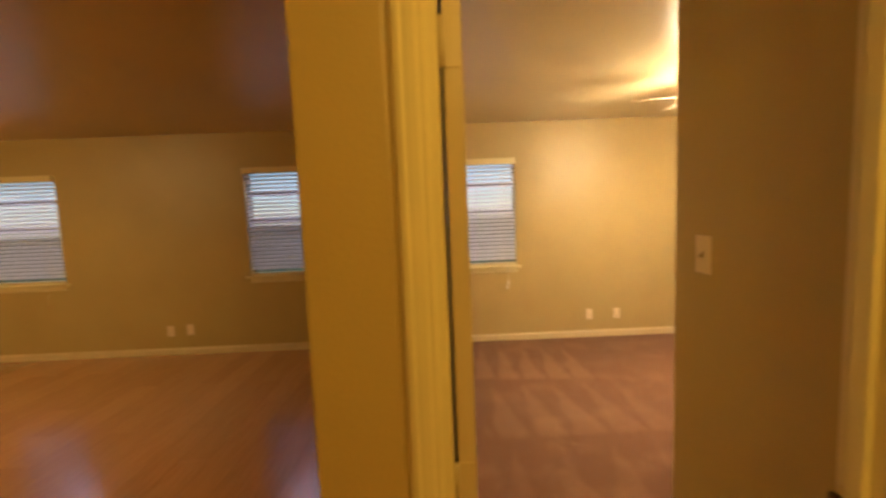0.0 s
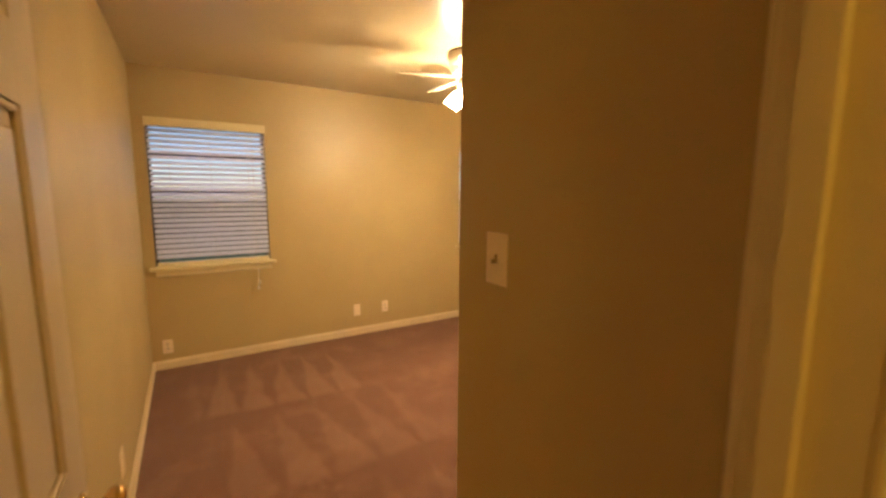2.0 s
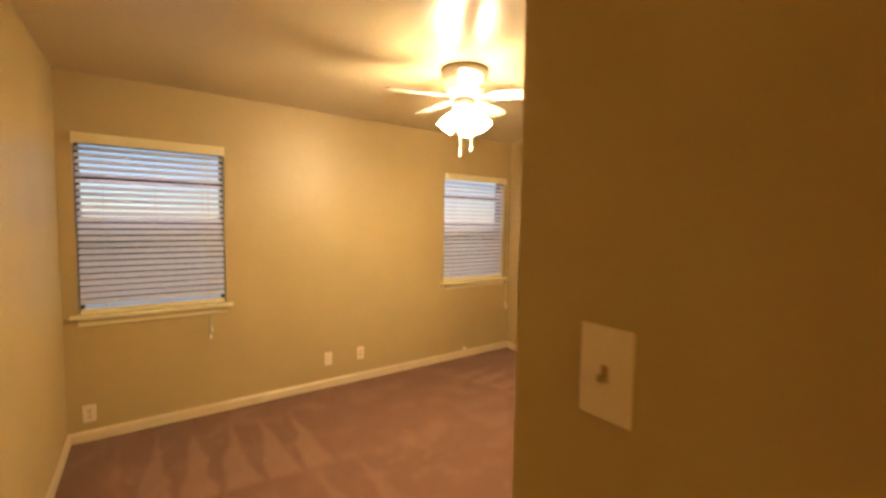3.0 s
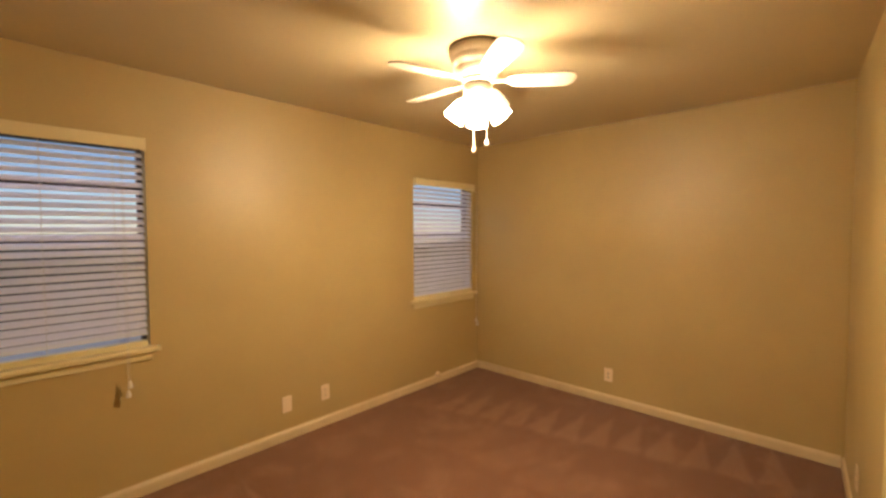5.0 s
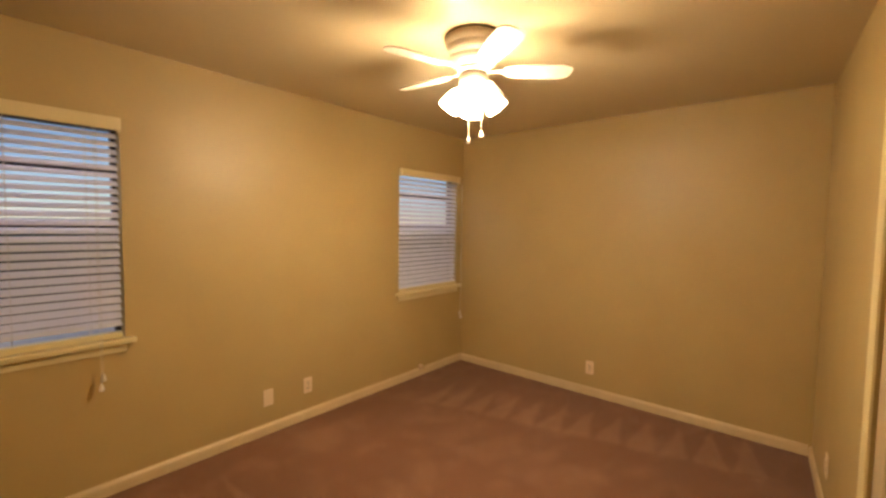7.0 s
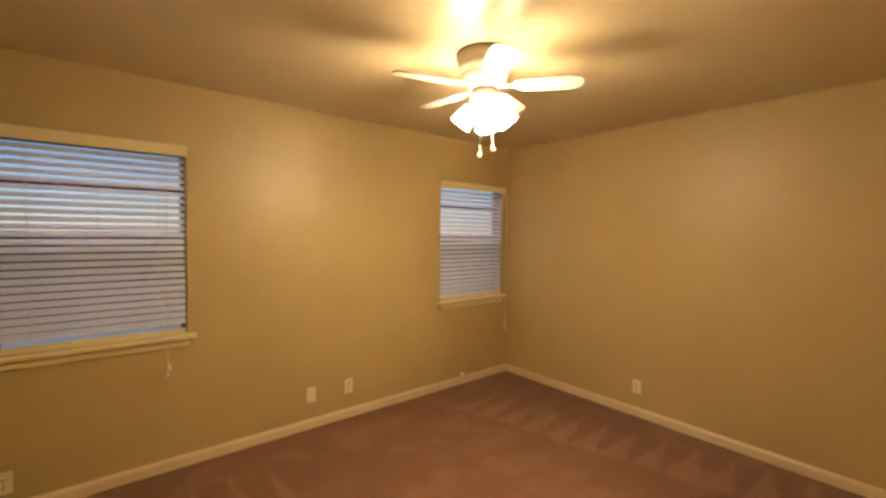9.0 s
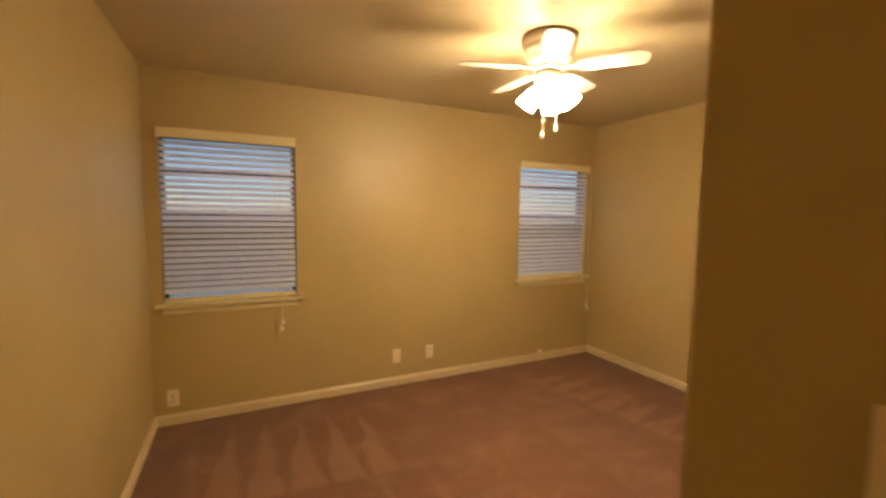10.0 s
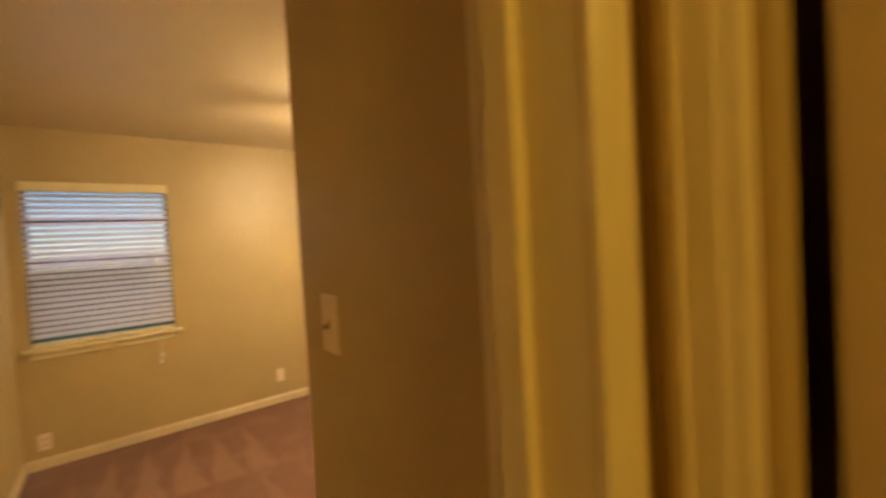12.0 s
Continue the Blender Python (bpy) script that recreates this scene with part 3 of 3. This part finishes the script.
part("collar", lathe([(0.0, -0.176), (0.067, -0.176), (0.068, -0.180), (0.0, -0.181)], 36), RIM, fan, "thin dark seam ring")
part("switch_cup", lathe([(0.0, -0.182), (0.064, -0.182), (0.072, -0.190), (0.072, -0.240), (0.056, -0.268), (0.0, -0.272)], 36), FANWHITE, fan)


def blade_mesh():
    bm = bmesh.new()
    outline = [(0.17, -0.040), (0.20, -0.050), (0.34, -0.060), (0.43, -0.062), (0.468, -0.050), (0.485, -0.022), (0.485, 0.022), (0.468, 0.050), (0.43, 0.062), (0.34, 0.060), (0.20, 0.050), (0.17, 0.040)]
    top = [bm.verts.new((x, y, 0.003)) for x, y in outline]
    low = [bm.verts.new((x, y, -0.003)) for x, y in outline]
    bm.faces.new(top)
    bm.faces.new(list(reversed(low)))
    for i in range(len(outline)):
        j = (i + 1) % len(outline)
        bm.faces.new((top[i], low[i], low[j], top[j]))
    bmesh.ops.recalc_face_normals(bm, faces=bm.faces[:])
    return mesh("blade", bm, FANWHITE)


def arm_mesh():
    bm = box(0.066, 0.16, -0.010, 0.010, -0.002, 0.004, 0.0015)
    add_box(bm, 0.150, 0.235, -0.032, 0.032, 0.0032, 0.0060, 0.0012)
    return mesh("blade_arm", bm, FANWHITE)


BLADE, ARM = blade_mesh(), arm_mesh()
for i in range(5):
    turn = pose(0, 0, -0.166, 0, 0, 20 + 72 * i) @ pose(0, 0, 0, -11, 0, 0)
    part("blade", BLADE, FANWHITE, fan, m=turn)
    part("blade_arm", ARM, FANWHITE, fan, m=turn)


def shade_mesh():
    """A bell of frosted glass, mouth down along -z, with a rolled lip."""
    outer = [(0.020, 0.0), (0.025, -0.004), (0.034, -0.016), (0.042, -0.040), (0.047, -0.066), (0.051, -0.090), (0.054, -0.106), (0.053, -0.109), (0.050, -0.106), (0.047, -0.090), (0.043, -0.066), (0.038, -0.040), (0.030, -0.017), (0.018, -0.003)]
    return mesh("shade", lathe(outer, 28), SHADE)


SHADE_MESH = shade_mesh()
for i in range(4):
    at = pose(0, 0, 0, 0, 0, 40 + 90 * i) @ pose(0.060, 0, -0.262, 0, -36, 0)
    part("lamp_socket", lathe([(0.0, 0.022), (0.016, 0.022), (0.022, 0.010), (0.023, 0.001), (0, 0.001)], 18, at), FANWHITE, fan)
    part("shade", SHADE_MESH, SHADE, fan, "lit frosted glass bell shade", m=at)
    part("bulb", lathe([(0.0, -0.004), (0.012, -0.006), (0.013, -0.030), (0.024, -0.058), (0.027, -0.074), (0.022, -0.092), (0.010, -0.101), (0.0, -0.102)], 18, at), BULB, fan, "lit bulb inside the shade")


def chain(x, y, length):
    bm = bmesh.new()
    for k in range(int(length / 0.006)):
        bmesh.ops.create_icosphere(bm, subdivisions=1, radius=0.0031, matrix=Matrix.Translation((x, y, -0.268 - k * 0.006)))
    c = part("pull_chain", bm, FANWHITE, fan)
    end = -0.268 - length
    part("pull", lathe([(0, end), (0.003, end), (0.006, end - 0.010), (0.0105, end - 0.026), (0.009, end - 0.034), (0, end - 0.036)], 14, Matrix.Translation((x, y, 0))), FANWHITE, c)


chain(-0.017, 0.012, 0.218)
chain(0.041, -0.024, 0.184)

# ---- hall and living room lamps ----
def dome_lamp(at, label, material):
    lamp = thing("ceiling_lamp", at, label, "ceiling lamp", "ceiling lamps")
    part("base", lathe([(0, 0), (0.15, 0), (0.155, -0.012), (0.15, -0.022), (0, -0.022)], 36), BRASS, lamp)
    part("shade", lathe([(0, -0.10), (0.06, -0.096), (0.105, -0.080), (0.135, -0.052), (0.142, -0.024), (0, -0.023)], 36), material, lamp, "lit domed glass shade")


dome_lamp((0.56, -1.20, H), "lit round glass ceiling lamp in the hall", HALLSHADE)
dome_lamp((-4.3, 1.3, H), "lit round glass ceiling lamp in the living room", LIVINGSHADE)

# a small chip in the side wall's paint
chip = bmesh.new()
rim = [chip.verts.new((0.0, 0.009 * math.cos(a) * (1 + 0.25 * math.sin(2 * a + 1)), 0.026 * math.sin(a) + 0.004 * math.cos(3 * a))) for a in (i * math.pi / 7 for i in range(14))]
face = chip.faces.new(rim)
for v in [g for g in bmesh.ops.extrude_face_region(chip, geom=[face])["geom"] if isinstance(g, bmesh.types.BMVert)]:
    v.co.x += 0.0012
bmesh.ops.recalc_face_normals(chip, faces=chip.faces[:])
structure("wall_chip", chip, CHIP, "small brown paint chip on the side wall", "paint chip").matrix_basis = pose(0.0002, 1.525, 1.765, 28, 0, 0)

# ---- laminate planks ----
wood = thing("floor_laminate", (0, 0, 0), "glossy reddish-brown laminate plank floor", "floor", kind="structure")
PW, PL = 0.19, 1.22
plank_data = mesh("plank", box(-PW / 2 + 0.0006, PW / 2 - 0.0006, -PL / 2 + 0.0006, PL / 2 - 0.0006, -0.012, 0.0, 0.0006), PLANK)
cut = {}


def plank(x, y0, y1, w):
    key = (round(y1 - y0, 3), round(w, 3))
    if key == (PL, PW):
        data = plank_data
    else:
        if key not in cut:
            cut[key] = mesh("plank", box(-w / 2 + 0.0006, w / 2 - 0.0006, -(y1 - y0) / 2 + 0.0006, (y1 - y0) / 2 - 0.0006, -0.012, 0.0, 0.0006), PLANK)
        data = cut[key]
    part("plank", data, PLANK, wood, m=pose(x, (y0 + y1) / 2, 0))


col, x = 0, LIV_W
while x < 1.9 - 0.02:
    w = min(PW, 1.9 - x)
    end = NORTH if x + w <= WALL_W + 0.08 else 0.118
    y = SOUTH - (0.0, 0.42, 0.83)[col % 3]
    while y < end - 0.01:
        y0, y1 = max(y, SOUTH), min(y + PL, end)
        if y1 - y0 > 0.02:
            plank(x + w / 2, y0, y1, w)
        y += PL
    x += w
    col += 1
structure("threshold", box(0.081, 0.882, 0.108, 0.132, 0.0, 0.006, 0.002), BRASS, "thin metal strip between carpet and laminate", "threshold")
